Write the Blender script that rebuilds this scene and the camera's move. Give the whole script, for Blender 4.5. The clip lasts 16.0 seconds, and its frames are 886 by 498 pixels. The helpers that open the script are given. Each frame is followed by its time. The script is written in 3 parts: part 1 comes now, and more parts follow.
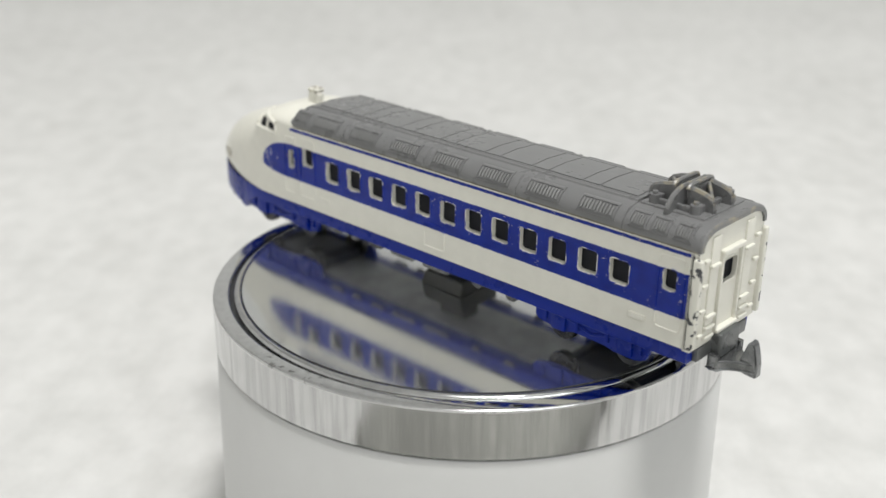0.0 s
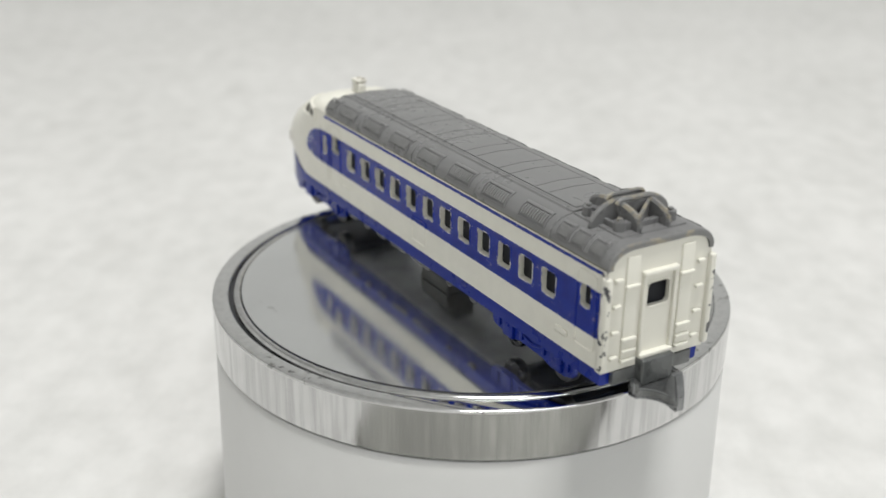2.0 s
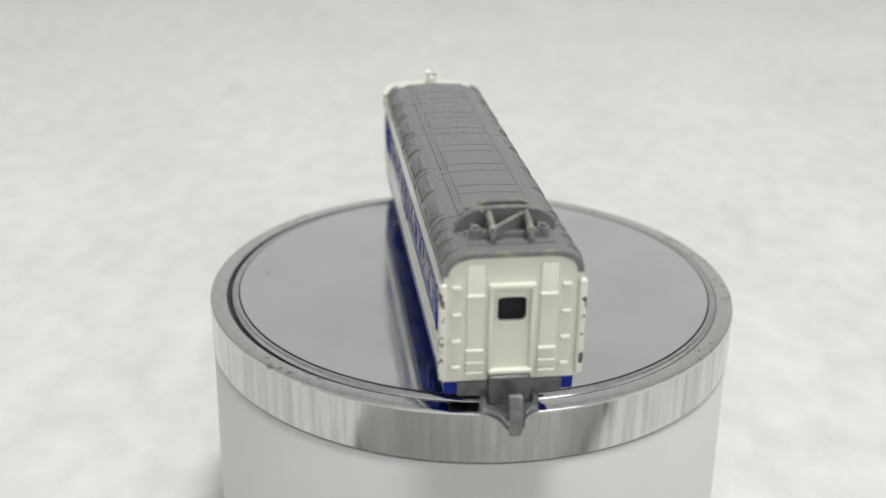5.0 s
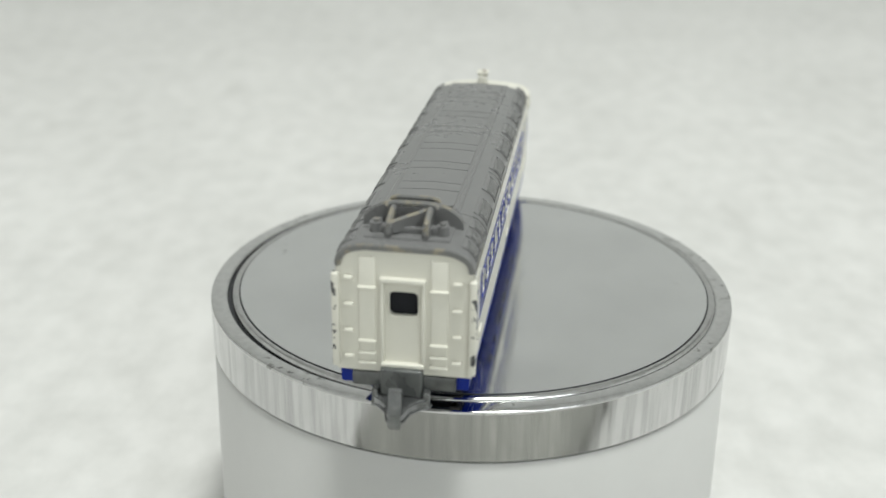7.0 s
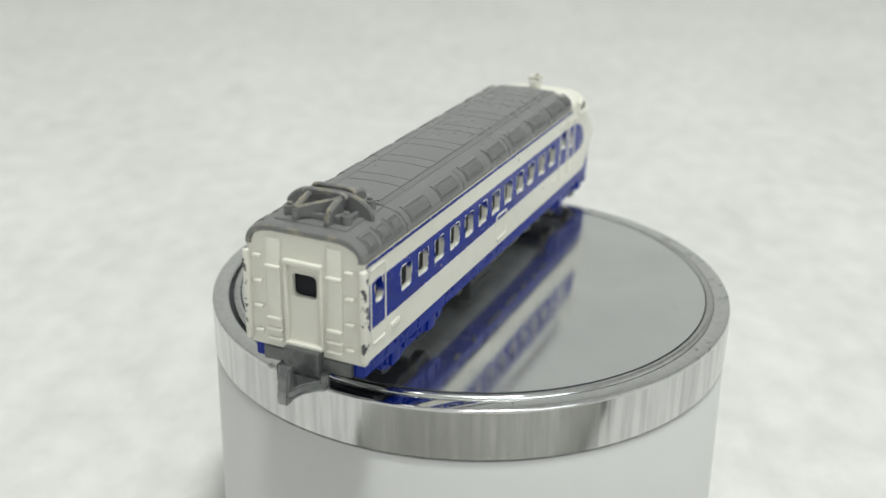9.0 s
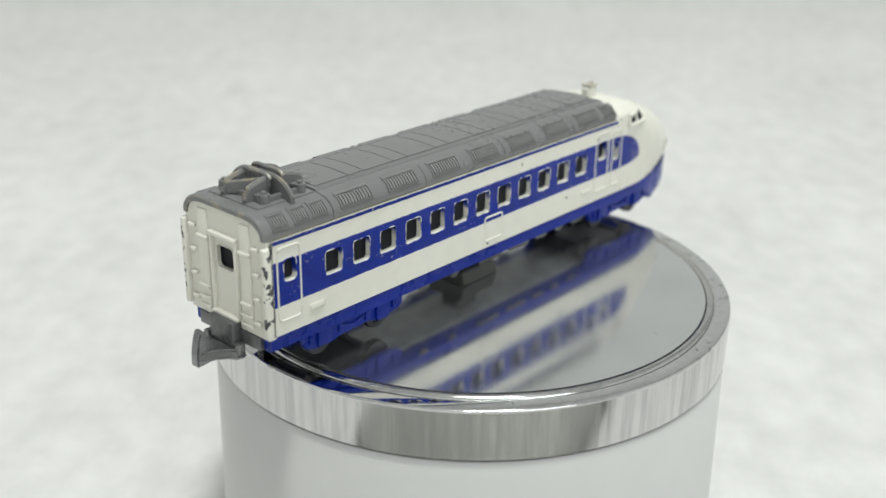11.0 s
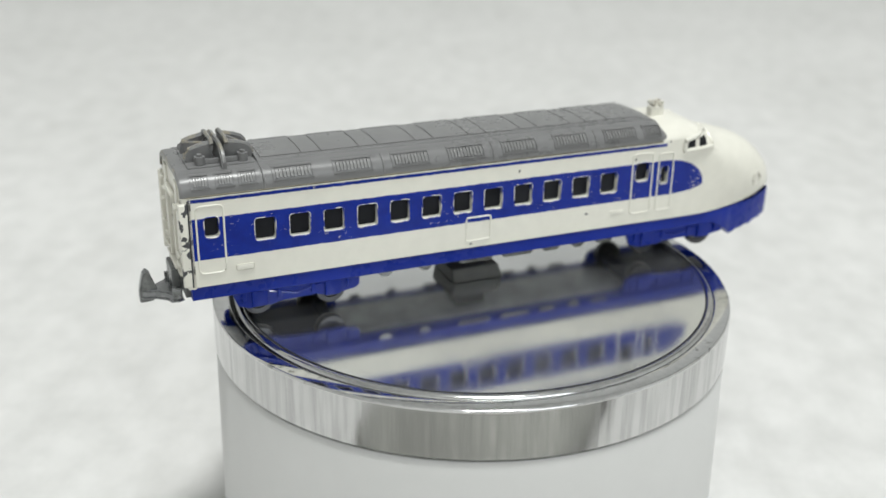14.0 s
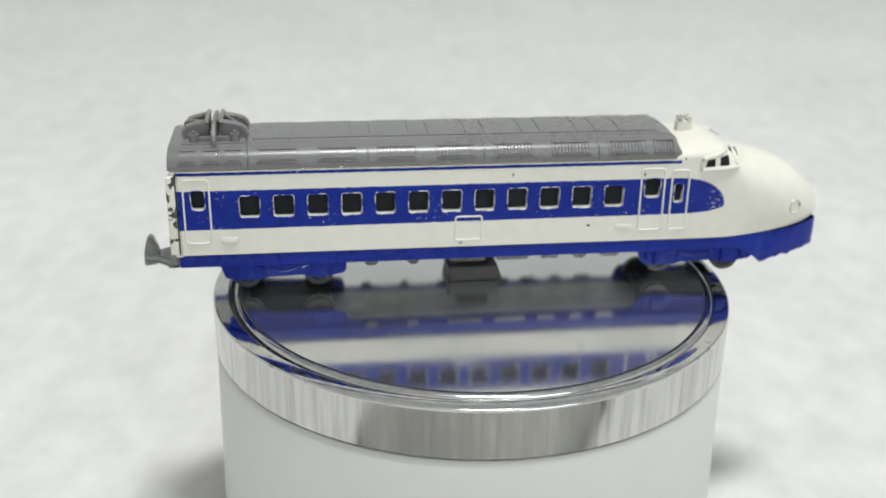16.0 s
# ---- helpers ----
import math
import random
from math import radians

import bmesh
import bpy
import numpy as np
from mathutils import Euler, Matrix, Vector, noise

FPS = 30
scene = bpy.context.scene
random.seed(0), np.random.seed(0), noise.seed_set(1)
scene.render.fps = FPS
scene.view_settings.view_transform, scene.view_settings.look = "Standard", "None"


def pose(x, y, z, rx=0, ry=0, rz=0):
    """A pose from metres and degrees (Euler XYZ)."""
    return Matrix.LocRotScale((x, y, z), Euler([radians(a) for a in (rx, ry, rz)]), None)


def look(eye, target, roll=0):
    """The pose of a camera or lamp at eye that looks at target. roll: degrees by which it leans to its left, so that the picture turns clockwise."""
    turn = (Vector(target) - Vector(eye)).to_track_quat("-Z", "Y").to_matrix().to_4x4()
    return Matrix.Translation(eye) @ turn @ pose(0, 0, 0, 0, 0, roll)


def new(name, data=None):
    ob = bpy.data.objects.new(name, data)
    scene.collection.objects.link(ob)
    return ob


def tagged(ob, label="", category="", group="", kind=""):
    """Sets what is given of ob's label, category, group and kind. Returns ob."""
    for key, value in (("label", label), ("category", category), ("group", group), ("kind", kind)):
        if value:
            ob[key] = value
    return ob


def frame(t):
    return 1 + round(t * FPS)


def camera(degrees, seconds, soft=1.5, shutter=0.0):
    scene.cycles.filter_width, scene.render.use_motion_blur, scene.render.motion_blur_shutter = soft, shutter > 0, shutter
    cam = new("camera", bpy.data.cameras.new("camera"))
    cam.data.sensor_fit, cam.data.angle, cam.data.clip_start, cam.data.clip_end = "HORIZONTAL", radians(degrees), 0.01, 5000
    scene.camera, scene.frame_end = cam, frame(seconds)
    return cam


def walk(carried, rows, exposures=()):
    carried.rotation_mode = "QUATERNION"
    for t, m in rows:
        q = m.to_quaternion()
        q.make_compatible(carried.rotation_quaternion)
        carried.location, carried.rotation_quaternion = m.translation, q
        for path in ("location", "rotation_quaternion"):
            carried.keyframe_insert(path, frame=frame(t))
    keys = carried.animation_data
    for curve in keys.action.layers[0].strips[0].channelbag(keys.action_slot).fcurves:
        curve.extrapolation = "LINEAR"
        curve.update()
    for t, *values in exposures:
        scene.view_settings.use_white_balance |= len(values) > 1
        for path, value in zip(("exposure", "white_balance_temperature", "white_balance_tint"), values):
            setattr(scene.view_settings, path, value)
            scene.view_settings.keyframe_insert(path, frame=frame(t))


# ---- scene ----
# ---- camera ----
LENS = 43.7
cam = camera(LENS, 16.0, soft=1.5)
RIM = 0.050                       # height of the turntable's rim over the table
EYE = Vector((0.0, -0.1801, RIM + 0.0810))
AIM = Vector((math.sin(radians(-1.71)) * math.cos(radians(-22.69)), math.cos(radians(-1.71)) * math.cos(radians(-22.69)), math.sin(radians(-22.69))))
BACK = [(0, 0.1), (1, 0.5), (2, -0.3), (3, -1.2), (4.2, -1.7), (6.3, -1.6), (7.2, -1.1), (8.2, -0.5), (9.2, 0.0), (11.3, -0.3), (12.2, -0.4), (13.1, -0.4), (14, -0.1), (15, 0.3), (16, 0.6)]
TINTS = [(0, -0.2, 6500, 9), (4.2, -0.2, 6480, 8.5), (6.3, -0.24, 6450, 4), (9.2, -0.24, 6450, 4), (11.3, -0.2, 6380, 5), (12.5, -0.2, 6380, 6), (16, -0.2, 6380, 7)]
walk(cam, [(t, look(EYE - AIM * b * 0.001, EYE + AIM, 0.86)) for t, b in BACK], TINTS)
cam.data.dof.use_dof = True
cam.data.dof.focus_distance = 0.167
cam.data.dof.aperture_fstop = 19.0

# ---- light ----
world = bpy.data.worlds.new("room_light")
scene.world = world
world.use_nodes = True
world.node_tree.nodes["Background"].inputs[0].default_value = (0.9, 0.95, 1.0, 1)
world.node_tree.nodes["Background"].inputs[1].default_value = 0.25


def area_lamp(name, size_x, size_y, watts, m, colour=(1, 1, 1)):
    data = bpy.data.lights.new(name, "AREA")
    data.shape, data.size, data.size_y, data.energy, data.color = "RECTANGLE", size_x, size_y, watts, colour
    ob = new(name, data)
    ob.matrix_world = m
    return ob


# the ceiling light, a little in front of the turntable, and an added side fill
area_lamp("ceiling_light", 0.34, 0.2, 19.3, look((0.14, -0.2, 1.5), (0, 0, 0)), (1.0, 0.99, 0.965))
area_lamp("fill_light", 1.0, 0.7, 7.2, look((0.6, -1.15, 1.0), (-0.1, 1.2, 0.6)), (0.95, 0.98, 1.0))


# ---- materials ----
def material(name):
    m = bpy.data.materials.new(name)
    m.use_nodes = True
    return m, m.node_tree.nodes, m.node_tree.links, m.node_tree.nodes["Principled BSDF"]


def add(nodes, kind, **values):
    n = nodes.new(kind)
    for key, value in values.items():
        if key in ("operation", "data_type", "blend_type", "noise_dimensions", "feature", "wave_type", "bands_direction"):
            if key == "operation":
                n.operation = value
            elif key == "data_type":
                n.data_type = value
            elif key == "blend_type":
                n.blend_type = value
            elif key == "feature":
                n.feature = value
        else:
            n.inputs[key].default_value = value
    return n


def noise_of(nodes, links, scale, detail=3.0, rough=0.55, stretch=None):
    co = nodes.new("ShaderNodeTexCoord")
    n = add(nodes, "ShaderNodeTexNoise", Scale=scale, Detail=detail, Roughness=rough)
    if stretch:
        mp = nodes.new("ShaderNodeMapping")
        mp.inputs["Scale"].default_value = stretch
        links.new(co.outputs["Object"], mp.inputs[0])
        links.new(mp.outputs[0], n.inputs["Vector"])
    else:
        links.new(co.outputs["Object"], n.inputs["Vector"])
    return n.outputs["Fac"]


def ramp(nodes, links, fac, lo, hi, c0, c1):
    r = nodes.new("ShaderNodeMapRange")
    r.clamp = True
    r.inputs["From Min"].default_value, r.inputs["From Max"].default_value = lo, hi
    r.inputs["To Min"].default_value, r.inputs["To Max"].default_value = c0, c1
    links.new(fac, r.inputs["Value"])
    return r.outputs[0]


def mixed(nodes, links, fac, a, b):
    m = nodes.new("ShaderNodeMix")
    m.data_type = "RGBA"
    for socket, value in ((m.inputs[0], fac), (m.inputs[6], a), (m.inputs[7], b)):
        if isinstance(value, (tuple, float, int)):
            socket.default_value = value if not isinstance(value, tuple) else (*value, 1)[:4]
        else:
            links.new(value, socket)
    return m.outputs[2]


def relief(nodes, links, bsdf, fac, strength, distance):
    b = add(nodes, "ShaderNodeBump", Strength=strength, Distance=distance)
    links.new(fac, b.inputs["Height"])
    links.new(b.outputs[0], bsdf.inputs["Normal"])


def math_node(nodes, links, op, a, b=0.0, c=0.0):
    n = nodes.new("ShaderNodeMath")
    n.operation = op
    for socket, value in zip(n.inputs, (a, b, c)):
        if isinstance(value, (float, int)):
            socket.default_value = value
        else:
            links.new(value, socket)
    return n.outputs[0]


def simple(name, colour, rough, metal=0.0, vary=0.12, scale=900.0, bump=0.15, depth=0.00003, coat=0.0):
    m, nodes, links, b = material(name)
    fine, broad = noise_of(nodes, links, scale, 4.0), noise_of(nodes, links, scale * 0.12, 2.0)
    both = math_node(nodes, links, "ADD", math_node(nodes, links, "MULTIPLY", fine, 0.45), math_node(nodes, links, "MULTIPLY", broad, 0.55))
    dark, light = tuple(c * (1 - vary) for c in colour), tuple(min(1, c * (1 + vary)) for c in colour)
    links.new(mixed(nodes, links, ramp(nodes, links, both, 0.35, 0.65, 0, 1), dark, light), b.inputs["Base Color"])
    links.new(ramp(nodes, links, both, 0.3, 0.7, max(0.02, rough - 0.07), rough + 0.09), b.inputs["Roughness"])
    b.inputs["Metallic"].default_value = metal
    b.inputs["Coat Weight"].default_value = coat
    if bump:
        relief(nodes, links, b, fine, bump, depth)
    return m


CREAM = (0.77, 0.755, 0.68)
M_CREAM = simple("cream_enamel", CREAM, 0.3, vary=0.03, scale=500, bump=0.12, depth=0.00005)
M_BLUE = simple("blue_plastic", (0.0025, 0.019, 0.25), 0.28, vary=0.12, scale=600, bump=0.2, depth=0.00005)
M_BLUE.node_tree.nodes["Principled BSDF"].inputs["Specular IOR Level"].default_value = 0.28
M_GREY = simple("grey_plastic", (0.175, 0.175, 0.177), 0.3, vary=0.04, scale=500, bump=0.015)
# slats: rubbed, and lighter than the roof to paint in their glints
M_SLAT = simple("rubbed_glinting_grey_plastic", (0.215, 0.215, 0.214), 0.2, vary=0.15, scale=700, bump=0.05)
M_ZINC = simple("dull_zinc", (0.13, 0.135, 0.135), 0.32, 0.6, vary=0.35, scale=600, bump=0.5, depth=0.00008)
M_DARK = simple("dark_underside", (0.011, 0.015, 0.028), 0.5, 0.0, vary=0.6, scale=700, bump=0.4)
M_DARK.node_tree.nodes["Principled BSDF"].inputs["Specular IOR Level"].default_value = 0.25
# near black for the cab panes and for the shade inside the body
M_GLAZE = simple("dark_interior_glaze", (0.018, 0.019, 0.023), 0.45, vary=0.3, scale=300, bump=0.0)
M_GLAZE.node_tree.nodes["Principled BSDF"].inputs["Specular IOR Level"].default_value = 0.12
M_WHITE = simple("white_plastic", (0.61, 0.61, 0.603), 0.38, vary=0.02, scale=200, bump=0.05)
M_WORN = simple("worn_brass_edge", (0.2, 0.18, 0.125), 0.4, 0.3, vary=0.3, scale=900)



def flecked(name, base, worn, scale, lo, hi, rough):
    """A paint or plastic worn through in flecks."""
    m, nodes, links, b = material(name)
    n = noise_of(nodes, links, scale, 3.0, 0.65)
    links.new(mixed(nodes, links, ramp(nodes, links, n, lo, hi, 0, 1), base, worn), b.inputs["Base Color"])
    b.inputs["Roughness"].default_value = rough
    relief(nodes, links, b, n, 0.3, 0.00005)
    return m


M_LIP = flecked("chipped_blue_lip", (0.003, 0.022, 0.29), CREAM, 620, 0.47, 0.56, 0.3)


def blue_stained():
    """Cream window reveals over which the blue belt ran in from above."""
    m, nodes, links, b = material("blue_stained_cream")
    sep = nodes.new("ShaderNodeSeparateXYZ")
    links.new(nodes.new("ShaderNodeTexCoord").outputs["Object"], sep.inputs[0])
    z = math_node(nodes, links, "MULTIPLY_ADD", sep.outputs[2], 1000.0, math_node(nodes, links, "MULTIPLY", noise_of(nodes, links, 420.0, 3.0), 3.0))
    links.new(mixed(nodes, links, ramp(nodes, links, z, 17.5, 18.3, 0, 1), CREAM, (0.004, 0.022, 0.28)), b.inputs["Base Color"])
    b.inputs["Roughness"].default_value = 0.3
    return m


M_REVEAL = blue_stained()
M_RUBBED = flecked("rubbed_grey_plastic", (0.18, 0.18, 0.18), (0.28, 0.255, 0.2), 520, 0.5, 0.62, 0.32)
M_HORN = flecked("worn_cream_enamel", CREAM, (0.16, 0.12, 0.08), 480, 0.53, 0.6, 0.35)
M_CAST = flecked("worn_cast_zinc", (0.2, 0.205, 0.21), (0.38, 0.386, 0.39), 520, 0.45, 0.75, 0.24)
M_PLATE = simple("dull_cast_underside", (0.42, 0.425, 0.425), 0.42, 0.3, vary=0.4, scale=260, bump=0.4, depth=0.0001)
M_DRAWBAR = simple("smooth_dark_grey_casting", (0.1, 0.105, 0.105), 0.24, 0.3, vary=0.25, scale=400, bump=0.2)
M_CAST.node_tree.nodes["Principled BSDF"].inputs["Metallic"].default_value = 0.8
M_WHEEL = simple("tarnished_steel", (0.075, 0.075, 0.08), 0.3, 1.0, vary=0.3, scale=800)
M_TAB = simple("oiled_steel", (0.17, 0.17, 0.17), 0.2, 1.0, vary=0.4, scale=900, bump=0.4)
M_BLOCK = simple("grey_mounting_block", (0.07, 0.071, 0.066), 0.45, vary=0.25, scale=300, bump=0.3)
M_GROOVE = simple("dark_gap", (0.03, 0.031, 0.034), 0.5, vary=0.3, scale=300)
M_REFLECTION_BLOCK = simple("unseen_block_grey", (0.33, 0.33, 0.305), 0.7, vary=0.35, scale=220)


def livery():
    """Cream enamel with the blue window belt and the thin blue line, chipped and scratched."""
    m, nodes, links, b = material("cream_and_blue_enamel")
    sep = nodes.new("ShaderNodeSeparateXYZ")
    links.new(nodes.new("ShaderNodeTexCoord").outputs["Object"], sep.inputs[0])
    wob = noise_of(nodes, links, 900.0, 2.0)
    x = math_node(nodes, links, "MULTIPLY", sep.outputs[0], 1000.0)
    z = math_node(nodes, links, "MULTIPLY_ADD", sep.outputs[2], 1000.0, math_node(nodes, links, "MULTIPLY_ADD", wob, 0.24, -0.12))

    def under(v, limit, soft=0.06):
        return ramp(nodes, links, v, limit - soft, limit + soft, 1.0, 0.0)

    def times(*v):
        out = v[0]
        for w in v[1:]:
            out = math_node(nodes, links, "MULTIPLY", out, w)
        return out

    def inverse(v):
        return math_node(nodes, links, "SUBTRACT", 1.0, v)

    belt = times(under(z, 18.6), inverse(under(math_node(nodes, links, "MULTIPLY_ADD", x, -0.003, z), 11.95)), under(x, 34.5))
    # the rounded front end of the belt
    u = math_node(nodes, links, "POWER", math_node(nodes, links, "ABSOLUTE", math_node(nodes, links, "DIVIDE", math_node(nodes, links, "SUBTRACT", x, 34.0), 9.0)), 2.3)
    rise = math_node(nodes, links, "SUBTRACT", z, 13.5)
    high = math_node(nodes, links, "DIVIDE", math_node(nodes, links, "MAXIMUM", rise, 0.0), 5.1)
    low = math_node(nodes, links, "DIVIDE", math_node(nodes, links, "MINIMUM", rise, 0.0), 1.45)
    v = math_node(nodes, links, "POWER", math_node(nodes, links, "ABSOLUTE", math_node(nodes, links, "ADD", high, low)), 2.0)
    tip = times(under(math_node(nodes, links, "ADD", u, v), 1.0, 0.03), inverse(under(x, 34.4, 0.02)))
    line = times(under(z, 21.75), inverse(under(z, 21.2)), under(x, 34.6))
    blue = math_node(nodes, links, "MINIMUM", math_node(nodes, links, "ADD", math_node(nodes, links, "ADD", belt, tip), line), 1.0)
    # chips: thin scratches and specks that bare the cream under the blue
    co = nodes.new("ShaderNodeTexCoord")
    mp = nodes.new("ShaderNodeMapping")
    mp.inputs["Scale"].default_value = (1000.0, 1000.0, 1700.0)
    links.new(co.outputs["Object"], mp.inputs[0])
    speck = add(nodes, "ShaderNodeTexNoise", Scale=1.0, Detail=5.0, Roughness=0.75)
    links.new(mp.outputs[0], speck.inputs["Vector"])
    patch = noise_of(nodes, links, 170.0, 2.0)
    chip = times(ramp(nodes, links, speck.outputs["Fac"], 0.615, 0.635, 0, 1), ramp(nodes, links, patch, 0.5, 0.58, 0, 1))
    front = times(ramp(nodes, links, speck.outputs["Fac"], 0.55, 0.58, 0, 1), inverse(under(x, 40.2, 0.4)), under(x, 42.2, 0.3))
    blue = times(blue, inverse(math_node(nodes, links, "MINIMUM", math_node(nodes, links, "ADD", math_node(nodes, links, "MULTIPLY", chip, 0.75), math_node(nodes, links, "MULTIPLY", front, 0.6)), 1.0)))
    fine = noise_of(nodes, links, 420.0, 3.0)
    cream = mixed(nodes, links, ramp(nodes, links, fine, 0.35, 0.65, 0, 1), tuple(c * 0.975 for c in CREAM), tuple(c * 1.02 for c in CREAM))
    paint = mixed(nodes, links, ramp(nodes, links, fine, 0.3, 0.7, 0, 1), (0.0022, 0.016, 0.22), (0.0035, 0.024, 0.295))
    colour = mixed(nodes, links, blue, cream, paint)
    # a few dark specks where the casting shows
    dark = times(ramp(nodes, links, noise_of(nodes, links, 330.0, 1.0), 0.79, 0.8, 0, 1), 0.9)
    links.new(mixed(nodes, links, dark, colour, (0.05, 0.05, 0.05)), b.inputs["Base Color"])
    links.new(ramp(nodes, links, blue, 0, 1, 0.30, 0.26), b.inputs["Roughness"])
    links.new(ramp(nodes, links, blue, 0, 1, 0.5, 0.28), b.inputs["Specular IOR Level"])
    height = math_node(nodes, links, "ADD", math_node(nodes, links, "MULTIPLY", blue, 0.6), math_node(nodes, links, "MULTIPLY", fine, 0.5))
    relief(nodes, links, b, height, 0.35, 0.00006)
    return m


M_LIVERY = livery()


def chipped_cream():
    """Cream enamel of the end wall, worn to the dark casting on its outer edges."""
    m, nodes, links, b = material("chipped_cream_enamel")
    sep = nodes.new("ShaderNodeSeparateXYZ")
    links.new(nodes.new("ShaderNodeTexCoord").outputs["Object"], sep.inputs[0])
    y = math_node(nodes, links, "MULTIPLY", math_node(nodes, links, "ABSOLUTE", sep.outputs[1]), 1000.0)
    edge = ramp(nodes, links, y, 8.75, 9.05, 0, 1)
    n = noise_of(nodes, links, 560.0, 3.0, 0.6)
    worn = math_node(nodes, links, "MULTIPLY", edge, ramp(nodes, links, n, 0.56, 0.575, 0, 1))
    fine = noise_of(nodes, links, 420.0, 3.0)
    cream = mixed(nodes, links, fine, tuple(c * 0.97 for c in CREAM), tuple(c * 1.02 for c in CREAM))
    links.new(mixed(nodes, links, worn, cream, (0.06, 0.062, 0.066)), b.inputs["Base Color"])
    links.new(ramp(nodes, links, worn, 0, 1, 0.3, 0.5), b.inputs["Roughness"])
    relief(nodes, links, b, math_node(nodes, links, "SUBTRACT", fine, worn), 0.4, 0.00005)
    return m


M_END = chipped_cream()


def mirror():
    m, nodes, links, b = material("scuffed_mirror")
    broad, fine = noise_of(nodes, links, 45.0, 4.0, 0.6), noise_of(nodes, links, 1500.0, 2.0)
    spots = ramp(nodes, links, noise_of(nodes, links, 210.0, 1.5), 0.765, 0.79, 0, 0.35)
    face = mixed(nodes, links, ramp(nodes, links, broad, 0.35, 0.7, 0, 1), (0.75, 0.758, 0.762), (0.67, 0.678, 0.682))
    links.new(mixed(nodes, links, spots, face, (0.35, 0.35, 0.34)), b.inputs["Base Color"])
    links.new(ramp(nodes, links, broad, 0.35, 0.7, 0.09, 0.16), b.inputs["Roughness"])
    b.inputs["Metallic"].default_value = 0.965
    relief(nodes, links, b, fine, 0.02, 0.00001)
    return m


def chrome(name, streaks, light=0.72, dark=0.6, scuffs=0.0, haze=0.24, waves=0.06):
    m, nodes, links, b = material(name)
    fine = noise_of(nodes, links, 700.0, 3.0, 0.6, stretch=streaks)
    plate = mixed(nodes, links, ramp(nodes, links, fine, 0.4, 0.65, 0, 1), (light, light, light), (dark, dark, dark))
    if scuffs:
        spots = math_node(nodes, links, "MULTIPLY", ramp(nodes, links, noise_of(nodes, links, 650.0, 3.0), 0.58, 0.64, 0, scuffs), ramp(nodes, links, noise_of(nodes, links, 60.0, 1.0), 0.5, 0.58, 0, 1))
        plate = mixed(nodes, links, spots, plate, (0.25, 0.25, 0.24))
    links.new(plate, b.inputs["Base Color"])
    links.new(ramp(nodes, links, fine, 0.35, 0.7, haze * 0.33, haze), b.inputs["Roughness"])
    b.inputs["Metallic"].default_value = 1.0
    relief(nodes, links, b, fine, waves, 0.00003)
    return m


M_MIRROR = mirror()
M_CHROME = chrome("chrome_plating", (1, 1, 1), 0.62, 0.52, 0.0, 0.2)
M_SHELF = chrome("scuffed_chrome_plating", (1, 1, 1), 0.74, 0.66, 0.8, 0.13)
M_BAND = chrome("streaked_chrome_plating", (1, 1, 0.06), 0.64, 0.5, 0.0, 0.27, 0.2)


def tabletop_white():
    m, nodes, links, b = material("mottled_white_sheet")
    long = (1.0, 0.7, 1.0)
    broad, mid, fine = noise_of(nodes, links, 15.0, 3.0, 0.6, long), noise_of(nodes, links, 120.0, 4.0, 0.6, long), noise_of(nodes, links, 420.0, 3.0, 0.6, long)
    veil = math_node(nodes, links, "ADD", math_node(nodes, links, "MULTIPLY", broad, 0.4), math_node(nodes, links, "MULTIPLY", mid, 0.6))
    soft_tone = mixed(nodes, links, ramp(nodes, links, veil, 0.36, 0.62, 0, 1), (0.61, 0.607, 0.595), (0.72, 0.715, 0.705))
    stain = ramp(nodes, links, noise_of(nodes, links, 38.0, 2.0, 0.5, long), 0.62, 0.74, 0, 0.5)
    links.new(mixed(nodes, links, stain, soft_tone, (0.55, 0.545, 0.53)), b.inputs["Base Color"])
    b.inputs["Roughness"].default_value = 0.6
    relief(nodes, links, b, math_node(nodes, links, "ADD", mid, math_node(nodes, links, "MULTIPLY", fine, 0.3)), 0.05, 0.0004)
    return m


M_TABLE = tabletop_white()
M_WALL = simple("white_wall_paint", (0.86, 0.862, 0.855), 0.7, vary=0.04, scale=60, bump=0.1, depth=0.0005)

# ---- mesh helpers (millimetres) ----
MM = 0.001


def part(name, bm, mat, parent=None, label="", smooth=38):
    """One mesh object from a bmesh in millimetres."""
    bmesh.ops.recalc_face_normals(bm, faces=bm.faces)
    me = bpy.data.meshes.new(name)
    for v in bm.verts:
        v.co *= MM
    bm.to_mesh(me)
    bm.free()
    mats = mat if isinstance(mat, (list, tuple)) else [mat]
    for one in mats:
        me.materials.append(one)
    if smooth:
        me.polygons.foreach_set("use_smooth", [True] * len(me.polygons))
        me.set_sharp_from_angle(angle=radians(smooth))
    ob = new(name, me)
    if parent:
        ob.parent = parent
    if label:
        tagged(ob, label)
    return ob


def box(bm, x0, x1, y0, y1, z0, z1, bev=0.0, seg=2):
    made = bmesh.ops.create_cube(bm, size=1.0)["verts"]
    for v in made:
        v.co = Vector(((x0 + x1) / 2 + v.co.x * (x1 - x0), (y0 + y1) / 2 + v.co.y * (y1 - y0), (z0 + z1) / 2 + v.co.z * (z1 - z0)))
    if bev:
        edges = list({e for v in made for e in v.link_edges})
        bmesh.ops.bevel(bm, geom=edges, offset=bev, segments=seg, profile=0.6, affect="EDGES")
    return bm


